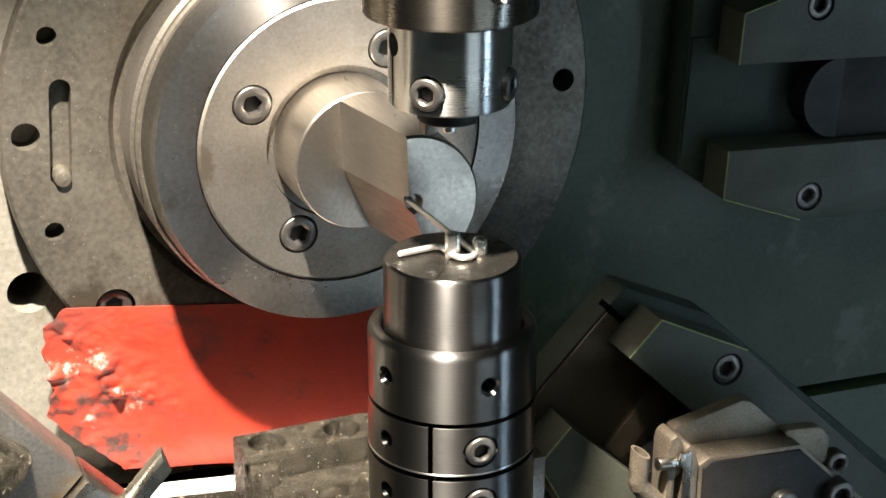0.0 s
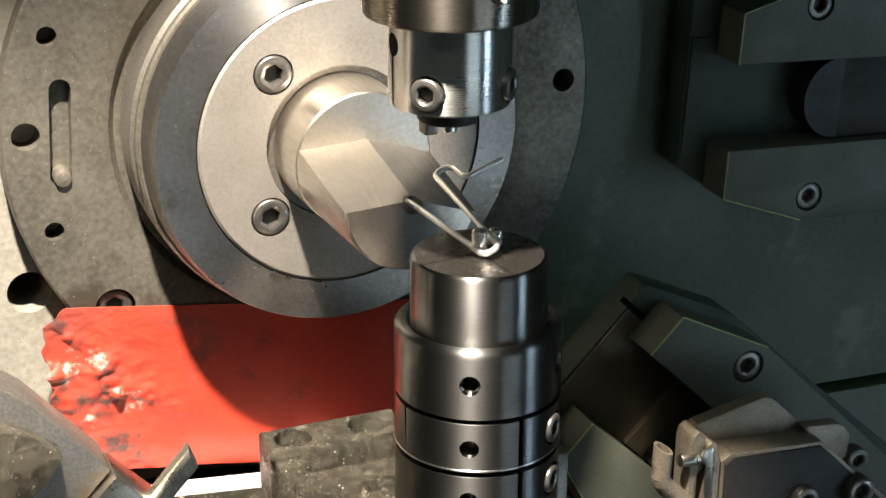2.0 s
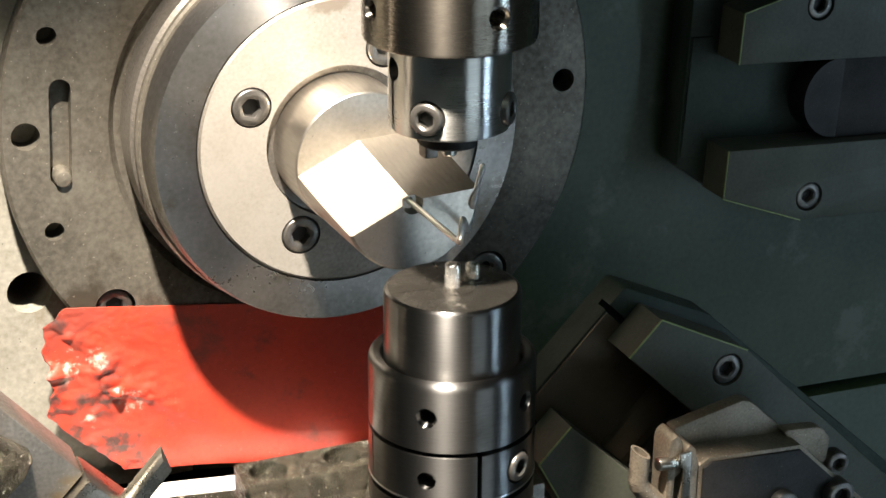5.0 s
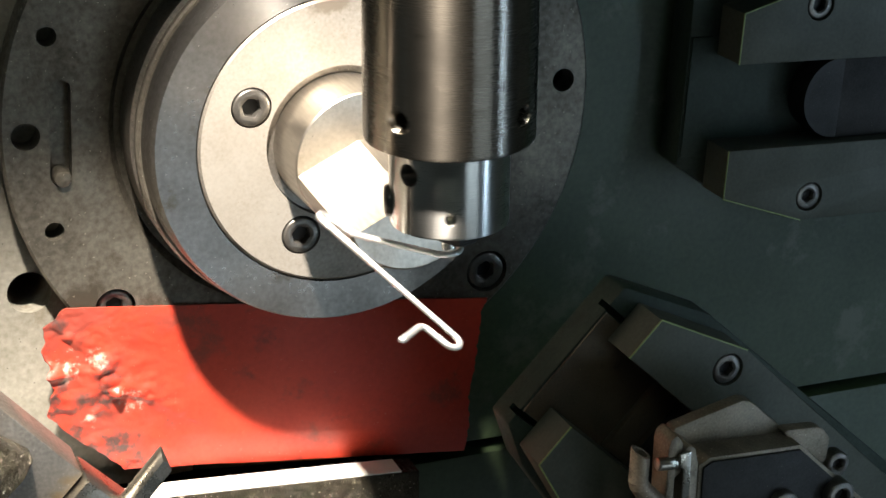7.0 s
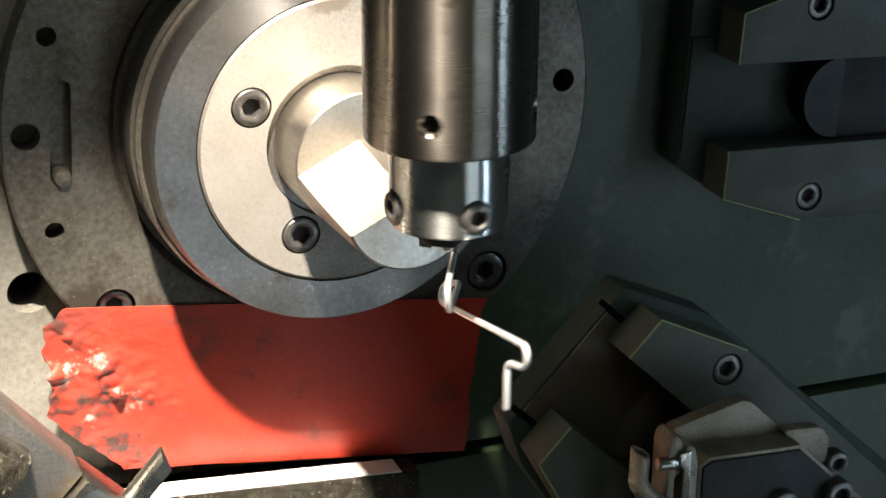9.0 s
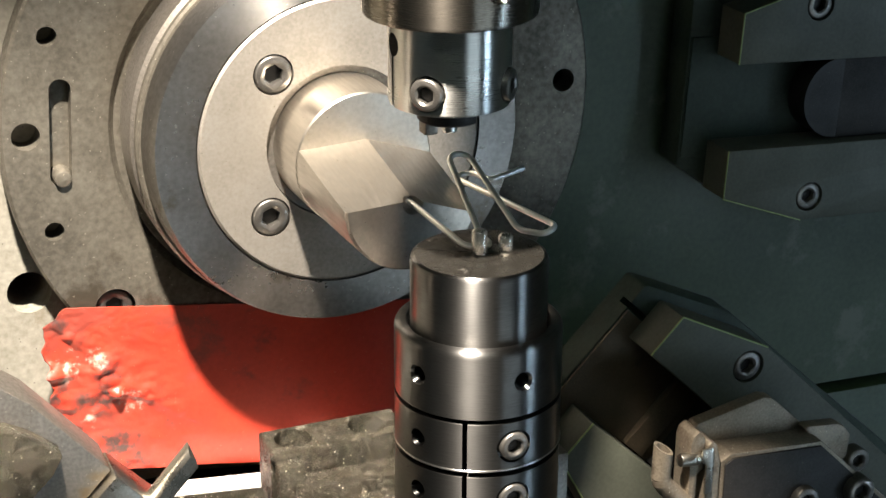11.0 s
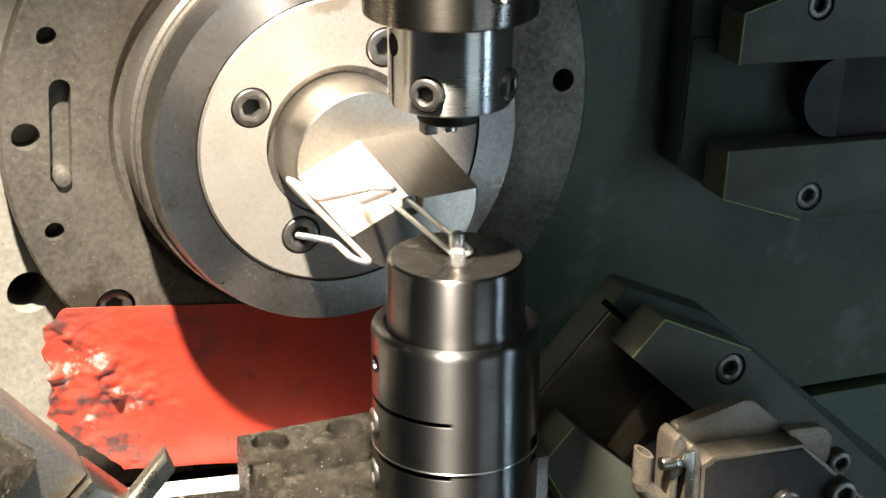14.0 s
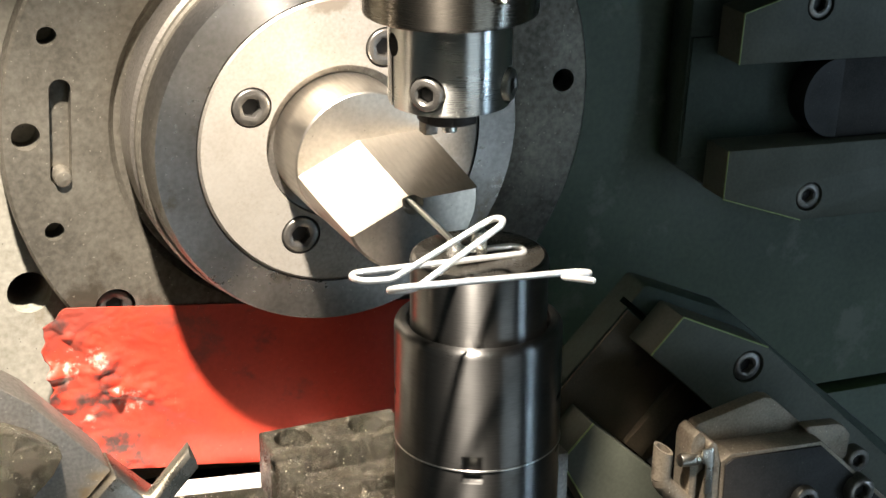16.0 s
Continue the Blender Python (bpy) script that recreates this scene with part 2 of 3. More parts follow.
def carved(bm, cutters):
    """bm with the cutters taken out of it."""
    def temp(b):
        bmesh.ops.recalc_face_normals(b, faces=b.faces)
        me = bpy.data.meshes.new("temp")
        b.to_mesh(me)
        b.free()
        return new("temp", me)
    body = temp(bm)
    tools = [temp(c) for c in cutters]
    for t in tools:
        mod = body.modifiers.new("carve", "BOOLEAN")
        mod.operation, mod.object, mod.solver = "DIFFERENCE", t, "EXACT"
    bpy.context.view_layer.update()
    made = bpy.data.meshes.new_from_object(body.evaluated_get(bpy.context.evaluated_depsgraph_get()))
    out = bmesh.new()
    out.from_mesh(made)
    for o in (body, *tools):
        me = o.data
        bpy.data.objects.remove(o)
        bpy.data.meshes.remove(me)
    bpy.data.meshes.remove(made)
    bmesh.ops.dissolve_limit(out, angle_limit=radians(0.5), verts=out.verts, edges=out.edges)
    return out


def rounded_head(r, h, seg=40):
    """Cap screw head along z, its top at z = 0, with a hexagon socket."""
    k = r * 0.54
    body = lathe([(0, -h), (r, -h), (r, -0.9), (r - 0.35, -0.3), (r - 0.9, 0), (0, 0)], seg)
    hexa = bmesh.new()
    bmesh.ops.create_cone(hexa, cap_ends=True, segments=6, radius1=k, radius2=k, depth=h * 1.1)
    bmesh.ops.translate(hexa, vec=(0, 0, 0), verts=hexa.verts)
    cone = lathe([(0, -0.6), (k * 0.9, -0.6), (k * 1.25, 0.25), (0, 0.25)], 30)
    return carved(body, [hexa, cone])


HEADS = {}


def cap_screw(parent, r, m, h=None):
    """A cap screw whose head's top looks along the pose's z; its socket is a part of it."""
    if r not in HEADS:
        head = part("screw", rounded_head(r, h or r * 1.1), SCREW, None, "black socket-head cap screw")
        floor_ = part("socket", lathe([(0, -r * 0.5), (r * 0.5, -r * 0.5)], 6), SOCKET, head)
        HEADS[r] = (head.data, floor_.data)
        for o in (floor_, head):
            bpy.data.objects.remove(o)
    ob = new("screw", HEADS[r][0])
    ob["label"] = "black socket-head cap screw"
    ob.parent = parent
    ob.matrix_basis = m
    s = new("socket", HEADS[r][1])
    s.parent = ob
    return ob


FRONT = (90, 0, 0)  # turns a part's z towards the viewer's side (-y)


def polar(r, a):
    return r * math.cos(radians(a)), r * math.sin(radians(a))


def between(rows, t):
    for a, b in zip(rows, rows[1:]):
        if t <= b[0]:
            k = (t - a[0]) / max(1e-6, b[0] - a[0])
            return a[1] + k * (b[1] - a[1])
    return rows[-1][1]


# ---- the room that closes the place ----
def workshop():
    def wall_box(name, x0, x1, y0, y1, z0, z1, mat, label):
        return tagged(part(name, box(x0, x1, y0, y1, z0, z1, 0), mat), label, "wall" if "wall" in name else name, kind="structure")
    wall_box("floor", -2600, 2600, -2800, 900, -1260, -1200, CONCRETE, "worn grey concrete workshop floor under the machine")
    wall_box("ceiling", -2600, 2600, -2800, 900, 1900, 1960, WALL_PAINT, "plain pale workshop ceiling")
    wall_box("wall_south", -2600, 2600, -2860, -2800, -1200, 1900, WALL_PAINT, "plain pale painted workshop wall")
    wall_box("wall_west", -2660, -2600, -2800, 900, -1200, 1900, WALL_PAINT, "plain pale painted workshop wall")
    wall_box("wall_north", -2600, 2600, 900, 960, -1200, 1900, WALL_PAINT, "plain pale painted workshop wall")
    wall_box("wall_east", 2600, 2660, -2800, 900, -1200, 1900, WALL_PAINT, "plain pale painted workshop wall")


workshop()


# ---- the machine's front: painted panels, face plate, red sheet ----
def hole_cutter(x, z, r, y0, y1, seg=32):
    return rod((x, y0, z), (x, y1, z), r, seg=seg)


WALL_Y = 182.5


def machine_front():
    t = thing("machine_front", "sage-green painted machine front with stains and a wide seam", "machine", kind="structure")
    upper = prism([(-59, -172), (-59, 700), (900, 700), (900, -212), (250, -192), (40, -184)], WALL_Y, WALL_Y + 40, 0)
    bare = prism([(-900, -132), (-900, 700), (-60, 700), (-60, -172), (-92, -172)], WALL_Y, WALL_Y + 40, 0)
    cuts = [hole_cutter(-127.9, -69.3, 9.6, 100, 300), hole_cutter(-146, 26, 8, 100, 300)]
    part("side_panel", carved(bare, cuts), BARE, t, "stained bare metal side panel with large holes")
    part("front_panel", carved(upper, [rod((0, 150, 0), (0, 300, 0), 138.2, seg=160)]), GREEN, t)
    lower = joined(prism([(-900, -119), (-75, -164.8), (42, -176.3), (42, -900), (-900, -900)], 148.5, 163, 0.8), prism([(-900, -150), (-70, -190), (47, -200), (47, -900), (-900, -900)], 163.2, WALL_Y + 40, 0.8))
    part("bed_ledge", lower, OILY, t, "oily steel ledge below the front panel")
    part("ledge_top", prism([(-305, -151.6), (-75, -164.2), (33, -174.8), (33, -175.4), (-75, -164.7), (-305, -152.2)], 149.2, 162.2, 0), LIT_LEDGE, t, "pale steel top of the ledge, lamp light in its colour")
    part("lower_panel", prism([(48, -191.5), (250, -197), (900, -217), (900, -900), (48, -900)], WALL_Y - 2, WALL_Y + 40, 0.8), GREEN, t)
    part("backing", box(-900, 900, WALL_Y + 41, WALL_Y + 60, -900, 700, 0), BLACK_STEEL, t)
    return t


machine_front()


def face_plate():
    t = thing("face_plate", "large round stained steel face plate with holes and a slot", "machine plate", kind="structure")
    r = 135.8
    body = lathe([(78, 183.0), (r, 183.0), (r, 171.6), (r - 1.2, 170.5), (93.5, 170.5), (90.5, 171.6), (87.5, 176), (78, 176)], 160, "y", closed=True)
    holes = [(122.4, 157.5, 4.2), (125.2, 177.6, 6.0), (122.6, -161.9, 4.2), (123.3, 1.4, 5.6), (121.5, 95, 5.6), (121.5, 40, 4.2), (122.4, 122, 6)]
    cuts = [hole_cutter(*polar(R, a), q, 160, 200) for R, a, q in holes]
    x0, z0 = polar(112.1, 167.7)
    x1, z1 = polar(112.6, -173)
    cuts += [hole_cutter(x0, z0, 4.6, 160, 177), hole_cutter(x1, z1, 4.6, 160, 177), prism([(x0 - 4.6, z0), (x0 + 4.6, z0), (x1 + 4.6, z1), (x1 - 4.6, z1)], 160, 177, 0)]
    cuts.append(hole_cutter(*polar(122.7, -45.8), 10.5, 160, 200))
    cuts.append(hole_cutter(*polar(121.1, -140.2), 9.0, 160, 200))
    part("plate", carved(body, cuts), PLATE_STEEL, t)
    part("pin", rod((x1 + 0.5, 168.6, z1 - 1), (x1 + 0.5, 178, z1 - 1), 3.6, 4.2, bevel=0.8), PLATE_STEEL, t, "ground steel stop pin in the slot")
    cap_screw(t, 9.2, mm(*[polar(122.7, -45.8)[0], 171.5, polar(122.7, -45.8)[1]], *FRONT))
    cap_screw(t, 8.0, mm(*[polar(121.1, -140.2)[0], 172.5, polar(121.1, -140.2)[1]], *FRONT))
    return t


face_plate()


def quill_housing():
    t = thing("quill_housing", "stationary dark turned steel ring round the quill", "machine ring")
    prof = [(63.2, 131.2), (80.2, 131.2), (81.4, 133.5), (82.2, 146), (84.2, 148.5), (84.2, 151.5), (82.8, 152.8), (82.8, 155.5), (84.6, 157), (84.6, 175.5), (63.2, 175.5)]
    part("ring", lathe(prof[:3] + [(81.8, 141.5), (63.2, 141.5)], 160, "y", closed=True), RING_STEEL, t)
    part("body", lathe([(63.2, 141.6), (81.8, 141.6)] + prof[3:4] + [(82.2, 147.2), (63.2, 147.2)], 160, "y", closed=True), RING_STEEL, t)
    part("lip", lathe([(63.2, 147.3), (83.2, 147.3)] + prof[4:6] + [(83.4, 152.6), (63.2, 152.6)], 160, "y", closed=True), PLATE_STEEL, t)
    part("flange", lathe([(63.2, 152.7)] + prof[6:], 160, "y", closed=True), DARK_STEEL, t)
    return t


quill_housing()


def quill():
    """The rotating quill: a screwed flange and a nose cut away by two ground flats."""
    t = thing("quill", "ground steel wire guide quill with a stepped nose and screwed flange", "machine spindle")
    prof = [(33.4, 130.6), (61.4, 130.6), (62.5, 131.6), (62.5, 170), (33.4, 170)]
    cuts = []
    for k in range(4):
        x, z = polar(43.8, 49.5 + 90 * k)
        cuts.append(hole_cutter(x, z, 8.7, 120, 140))
    part("flange", carved(lathe(prof, 128, "y", closed=True), cuts), GROUND_STEEL, t)
    for k in range(4):
        x, z = polar(43.8, 49.5 + 90 * k)
        cap_screw(t, 8.0, mm(x, 130.0, z, *FRONT))
    part("bush", lathe([(0, 133.4), (33.0, 133.4), (33.0, 160), (0, 160)], 96, "y"), DARK_STEEL, t)
    rear = lathe([(0, 104), (28.6, 104), (29.2, 104.8), (29.8, 133.2), (0, 133.2)], 128, "y")
    front = lathe([(0, 50.0), (26.2, 50.0), (27.2, 51.2), (28.8, 104.4), (0, 104.4)], 128, "y")
    for side in (-1, 1):
        tip, edge, apex = Vector((0, 50.0, 1.6)), Vector((side * 28, 104, 4.2)), Vector((0, 104, 9.6))
        no = (edge - tip).cross(apex - tip).normalized()
        if no.z < 0:
            no = -no
        bmesh.ops.bisect_plane(front, geom=[*front.verts, *front.edges, *front.faces], plane_co=tip, plane_no=no, clear_outer=True)
        bmesh.ops.holes_fill(front, edges=[e for e in front.edges if e.is_boundary])
    nose = joined(rear, carved(front, [rod((0, 20, 0), (0, 90, 0), 1.6, seg=16), rod((0, 46, 0), (0, 54, 0), 5.5, 3.0, seg=24)]))
    part("nose", nose, NOSE_STEEL, t, "ground steel nose with a stepped tip", 20)
    return t


QUILL = quill()


def red_sheet():
    """A thin red plastic guard, creased and torn at one end."""
    left = [(0.0, -114.6, -73.0), (0.1, -124.5, -80.8), (0.28, -126, -92), (0.5, -124.3, -110), (0.72, -128.1, -124), (0.86, -112, -140), (1.0, -93, -157)]
    right = [(0.0, 84.5, -100.5), (0.08, 81.6, -106), (0.14, 81.4, -111), (0.34, 79.6, -128), (0.62, 75.8, -151.4), (0.86, 75.6, -172), (1.0, 74.4, -182.5)]

    def on(curve, v):
        for a, b in zip(curve, curve[1:]):
            if v <= b[0]:
                k = (v - a[0]) / (b[0] - a[0])
                return Vector((a[1] + k * (b[1] - a[1]), 0, a[2] + k * (b[2] - a[2])))
        return Vector((curve[-1][1], 0, curve[-1][2]))
    folds = [((-123.2, -103.8), (-103.5, -105.2), 5, 7), ((-103.5, -105.2), (-96.7, -116.3), 5, 7), ((-96.7, -116.3), (-111.6, -130.3), 4, 6), ((-96.7, -116.3), (-81.7, -121.9), 3.5, 6), ((-81.7, -121.9), (-65.5, -135.1), 3, 8), ((-115.7, -86.6), (-99.6, -103.2), 3, 7)]
    bm = bmesh.new()
    nu, nv = 190, 120
    grid = []
    for j in range(nv + 1):
        v = j / nv
        a, b = on(left, v), on(right, v)
        row = []
        for i in range(nu + 1):
            u = i / nu
            p = a.lerp(b, u)
            torn = max(0.0, 1 - u / 0.05) * 2.6
            q = Vector((p.x * 0.09, p.z * 0.09, 3.1))
            p.x += torn * noise.noise(Vector((p.z * 0.22, 1.7, 0))) + max(0.0, (u - 0.97) / 0.03) * (1.1 * noise.noise(Vector((p.z * 0.3, 5.2, 0))) + 0.6 * noise.noise(Vector((p.z * 0.9, 2.2, 0))))
            crease = max(0.0, 1 - u / 0.36) ** 1.3 * min(1, v * 3)
            fold = abs(noise.noise(Vector((p.x * 0.030 + p.z * 0.012, p.z * 0.030 - p.x * 0.02, 8))))
            y = 168.6 - 0.8 * noise.noise(q * 0.5) - crease * (6 * (0.3 - fold) + 3.2 * (0.25 - abs(noise.noise(q * 0.7))) + 0.8 * noise.noise(q * 2.0))
            for (ax, az), (bx, bz), high, wide in folds:
                ab, ap = Vector((bx - ax, bz - az)), Vector((p.x - ax, p.z - az))
                k = max(0.0, min(1.0, ap.dot(ab) / ab.dot(ab)))
                d = (ap - k * ab).length
                skew = 1.7 if ab.x * ap.y - ab.y * ap.x > 0 else 0.5
                y -= 0.55 * high * (1 - 0.5 * k) * (0.75 + 0.6 * noise.noise(q * 3)) * max(0.0, 1 - d / (wide * skew)) ** 1.4
            if u < 0.4:
                y -= 0.8 * (0.4 - u) * noise.noise(q * 4.5)
            if v > 0.82:
                y += (v - 0.82) * 10
            p.y = min(y, 169.2 + 6 * max(0, v - 0.8))
            row.append(bm.verts.new(p))
        grid.append(row)
    for j in range(nv):
        for i in range(nu):
            bm.faces.new((grid[j][i], grid[j][i + 1], grid[j + 1][i + 1], grid[j + 1][i]))
    bmesh.ops.recalc_face_normals(bm, faces=bm.faces)
    bmesh.ops.solidify(bm, geom=bm.faces[:], thickness=0.9)
    t = thing("guard_sheet", "torn, creased red plastic guard sheet smeared with grease", "guard")
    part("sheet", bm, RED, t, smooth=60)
    return t


red_sheet()


# ---- slides ----
def slide_guide(name, label, where, base_outline, half, outer, floor_mat):
    """A radial slide way: base with a machined way between two chamfered gibs; r runs along x, the way's middle at z = 0."""
    t = thing(name, label, "machine slide", "radial slides", where=where)
    base = prism(base_outline, 22, 39, 1.0)
    plain = floor_mat is not BRONZE
    slots = [] if plain else [box(-30, 216, 18, 29, s * (half + 10.6) - 1.4, s * (half + 10.6) + 1.4, 0) for s in (1, -1)]
    part("base", carved(base, slots) if slots else base, GREEN_DARK, t)
    part("way", box(base_outline[0][0] + 1.2, 214, 20.6, 22, -half - 8.6, half + 8.6, 0.4), floor_mat, t, "oiled machined way between the gibs")
    if plain:
        part("ram", joined(box(64, 200, 6, 20.4, -half + 0.6, half - 0.6, 0.8), rod((64, 20.3, 0), (64, 6.1, 0), half - 0.8, seg=48)), BLACK_STEEL, t, "round-ended black steel ram in the channel")
    else:
        part("step", box(34, 46, 16.5, 20.5, -half + 0.6, half - 0.6, 0.8), floor_mat, t)
        part("ram", box(52, 200, 4, 20.4, -half + 0.6, half - 0.6, 0.8), BLACK_STEEL, t, "black steel ram in the channel")
    for s in (1, -1):
        edge = [(0, half), (0, outer), (46, outer + 14.6)]
        g = prism([(x, s * z) for x, z in edge + [(210, outer + 14.6), (210, half)]], 0, 20.4, 0.6)
        x, z = (45.5 - 4 * s if plain else 44.5), s * (outer + 2.6)
        gib = part("gib", carved(g, [hole_cutter(x, z, 7.6, -5, 8)]), GIB, t, "grey-green painted gib with a chipped edge")
        for p, q in zip(edge, edge[1:]):
            part("lit_worn_edge", rod((p[0] + 0.1, 0.35, s * p[1]), (q[0] + 0.1, 0.35, s * q[1]), 0.42, seg=8), LIT_CHIPPED, gib, "chipped yellow-green paint edge, brightened for the light on it")
        cap_screw(gib, 6.9, mm(x, 0.6, z, *FRONT))
        cap_screw(gib, 6.9, mm(x + 70, 0.6, z, *FRONT))
    return t


slide_guide("slide_guide", "dark green slide way with two bolted gibs on the machine front", mm(200.2, 143, -11.9, 0, 3, 0), [(-15, -34), (-15, 62), (220, 69), (220, -68), (51, -67), (14, -53)], 21.2, 45.6, GREEN_DARK)
LOWER_SLIDE = slide_guide("slide_guide", "dark green slanting slide way with two bolted gibs", mm(81.9, 45, -93.6, 0, 44, 0), [(-10, -36), (-9.5, 39.5), (-8, 41), (35, 56), (220, 62), (220, -60), (42, -54), (10, -46.5)], 18.7, 39.6, BRONZE)
part("carriage", box(196, 262, 39.2, 137, -56, 56, 1.5), GREEN_DARK, LOWER_SLIDE, "dark green carriage bracket behind the way")


# ---- bending heads ----
def pin_mesh(r, h):
    return lathe([(0, 0), (r, 0), (r, h - 1.0), (r - 0.4, h - 0.35), (r - 1.1, h), (0, h)], 32)


def widened(bm, k=1.038):
    for v in bm.verts:
        v.co.x, v.co.y = v.co.x * k, v.co.y * k
    return bm


def lower_head():
    """Turned bending head: cap with a centre pin and an orbiting pin, collar and split clamp. Its clamp slit is at angle 0."""
    t = thing("lower_bending_head", "turned steel bending head with two pins and a split clamp collar", "bending tool")
    cap = lathe([(0, -0.9), (22.4, -0.9), (22.4, 0), (23.5, -0.6), (24, -1.8), (24, -28.4), (23.6, -28.9), (0, -28.9)], 128)
    groove = [box(-30, 30, -0.35, 0.35, -0.45, 2, 0), box(-0.3, 0.3, -30, 30, -0.35, 2, 0), lathe([(8.2, -0.35), (8.6, -0.35), (8.6, 1), (8.2, 1)], 48, closed=True)]
    part("cap", widened(cap), TURNED_STEEL, t)
    part("cap_face", widened(carved(lathe([(0, 0), (22.35, 0), (22.35, -0.88), (0, -0.88)], 96), groove)), CAP_FACE, t, "scuffed scribed top of the cap")
    part("centre_pin", pin_mesh(2.85, 9.0), PIN_STEEL, t)
    x, y = polar(9.7, 113)
    at(part("bending_pin", pin_mesh(2.6, 6.4), PIN_STEEL, t), mm(x, y, 0))
    at(part("pin_seat", lathe([(0, 0), (4.6, 0), (4.3, 0.5), (2.1, 0.7), (0, 0.7)], 24), CAP_FACE, t), mm(x, y, 0))
    r = 29.6
    body = lathe([(0, -29), (24.9, -29), (24.9, -26.0), (25.5, -25.3), (27.2, -25.1), (28.3, -25.4), (29.1, -26.1), (29.5, -27.0), (r, -28.2), (r, -112), (0, -112)], 144)
    cuts = []
    for z0 in (-51.4, -72.5):
        ringcut = lathe([(20, z0), (40, z0), (40, z0 - 2.0), (20, z0 - 2.0)], 96, closed=True)
        half = box(-60, -9, -60, 60, z0 - 10, z0 + 10, 0)
        cuts.append(carved(ringcut, [half]))
    cuts.append(box(0, 45, -0.9, 0.9, -96, -53, 0))
    for z in (-63, -84):
        for a, q, deep in ((34, 6.4, 25.5), (-36, 3.4, 23)):
            x, y = polar(1, a)
            cuts.append(rod((x * deep, y * deep, z), (x * 40, y * 40, z), q, seg=32))
    for a in (40, -36):
        x, y = polar(1, a)
        cuts.append(rod((x * 20, y * 20, -38), (x * 40, y * 40, -38), 2.9, seg=28))
        cuts.append(rod((x * 28.3, y * 28.3, -38), (x * 34, y * 34, -38), 3.0, 6.5, seg=28))
    cuts.append(box(-45, -24, -3.6, 3.6, -77, -66, 0.3))
    part("collar", widened(carved(body, cuts)), TURNED_STEEL, t)
    for z in (-63, -84):
        x, y = polar(31.5, 34)
        m = Matrix.Translation(Vector((x, y, z)) * MM) @ Vector((x, y, 0)).to_track_quat("Z", "Y").to_matrix().to_4x4()
        cap_screw(t, 5.5, m)
    part("ring_line", widened(lathe([(29.75, -72.2), (29.95, -72.0), (29.95, -71.6), (29.75, -71.4)], 128, closed=True)), BRIGHT_STEEL, t)
    part("stem", lathe([(0, -112), (27, -112), (27, -260), (0, -260)], 64), DARK_STEEL, t)
    return t


LOWER = lower_head()


def upper_head():
    """Hanging bending head; its split slot is at angle 0."""
    t = thing("upper_bending_head", "hanging turned steel bending head with a bright clamp nose", "bending tool")
    r = 29.8
    body = lathe([(0, 31), (28.6, 31), (29.4, 31.5), (r, 32.6), (r, 190), (0, 190)], 144)
    cuts = []
    for a in (4, 97, 187, 277):
        x, y = polar(1, a)
        cuts.append(rod((x * 20, y * 20, 43.5), (x * 40, y * 40, 43.5), 3.0, seg=28))
        cuts.append(rod((x * 28.4, y * 28.4, 43.5), (x * 34, y * 34, 43.5), 3.2, 6.6, seg=28))
    part("sleeve", carved(body, cuts), DARK_BARREL, t, "brown-grey turned steel sleeve")
    nose = lathe([(0, 0), (19.6, 0), (20.6, 0.4), (21, 1.2), (21, 31.2), (0, 31.2)], 128)
    cuts = [box(5, 40, -0.7, 0.7, -2, 21, 0), rod((8, 0, 22), (40, 0, 22), 4.0, seg=28), box(-40, -5, -0.7, 0.7, -2, 21, 0), rod((-8, 0, 22), (-40, 0, 22), 4.0, seg=28)]
    for a, z in ((44, 8.0), (136, 8.0)):
        x, y = polar(1, a)
        cuts.append(rod((x * 18.2, y * 18.2, z), (x * 40, y * 40, z), 6.4, seg=32))
    for a in (223, 326):
        x, y = polar(1, a)
        cuts.append(rod((x * 12, y * 12, 8), (x * 40, y * 40, 8), 2.2, seg=24))
    part("clamp_nose", carved(nose, cuts), BRIGHT_STEEL, t, "bright turned clamp nose")
    for a, z in ((44, 8.0), (136, 8.0)):
        x, y = polar(22.6, a)
        m = Matrix.Translation(Vector((x, y, z)) * MM) @ Vector((x, y, 0)).to_track_quat("Z", "Y").to_matrix().to_4x4()
        cap_screw(t, 5.7, m)
    part("foot", carved(lathe([(0, -6.2), (10.6, -6.2), (11.2, -5.6), (11.2, 0.5), (0, 0.5)], 64), [box(-20, -5.5, -20, 20, -8, -2.0, 0)]), BLACK_STEEL, t, "dark hardened foot")
    at(part("pin", lathe([(0, 0), (2.6, 0), (2.6, -4.2), (2.1, -4.8), (0, -4.8)], 24), BRIGHT_STEEL, t), mm(0, 0, -6.2))
    part("lug", box(5.5, 10.4, -3, 3, -10.5, -5, 0.8), DARK_STEEL, t)
    return t


UPPER = upper_head()


# unseen blocks added above the upper head to keep the work lamp off the front
def upper_shade():
    t = thing("upper_shade", "unseen green blocks that shade the machine front, with a spindle housing", "machine slide")
    part("spindle_housing", rod((0, 0, 191), (0, 0, 366), 31, seg=64), DARK_STEEL, t)
    part("shade_body", box(-200, 300, -28, 60, 366, 560, 3), GREEN_DARK, t)
    part("side_shade", box(-270, -130, -37, -28.3, 366.5, 560, 2), GREEN_DARK, t)
    part("front_shade", box(-43, 300, -210, -29, 293, 540, 3), GREEN_DARK, t)
    part("shade_wing", box(-61, -43.5, -128, -29, 296, 420, 2), GREEN_DARK, t)
    part("rear_shade", box(8, 260, 20, 110, 160, 365, 3), GREEN_DARK, t)
    return t


UPPER_SHADE = upper_shade()


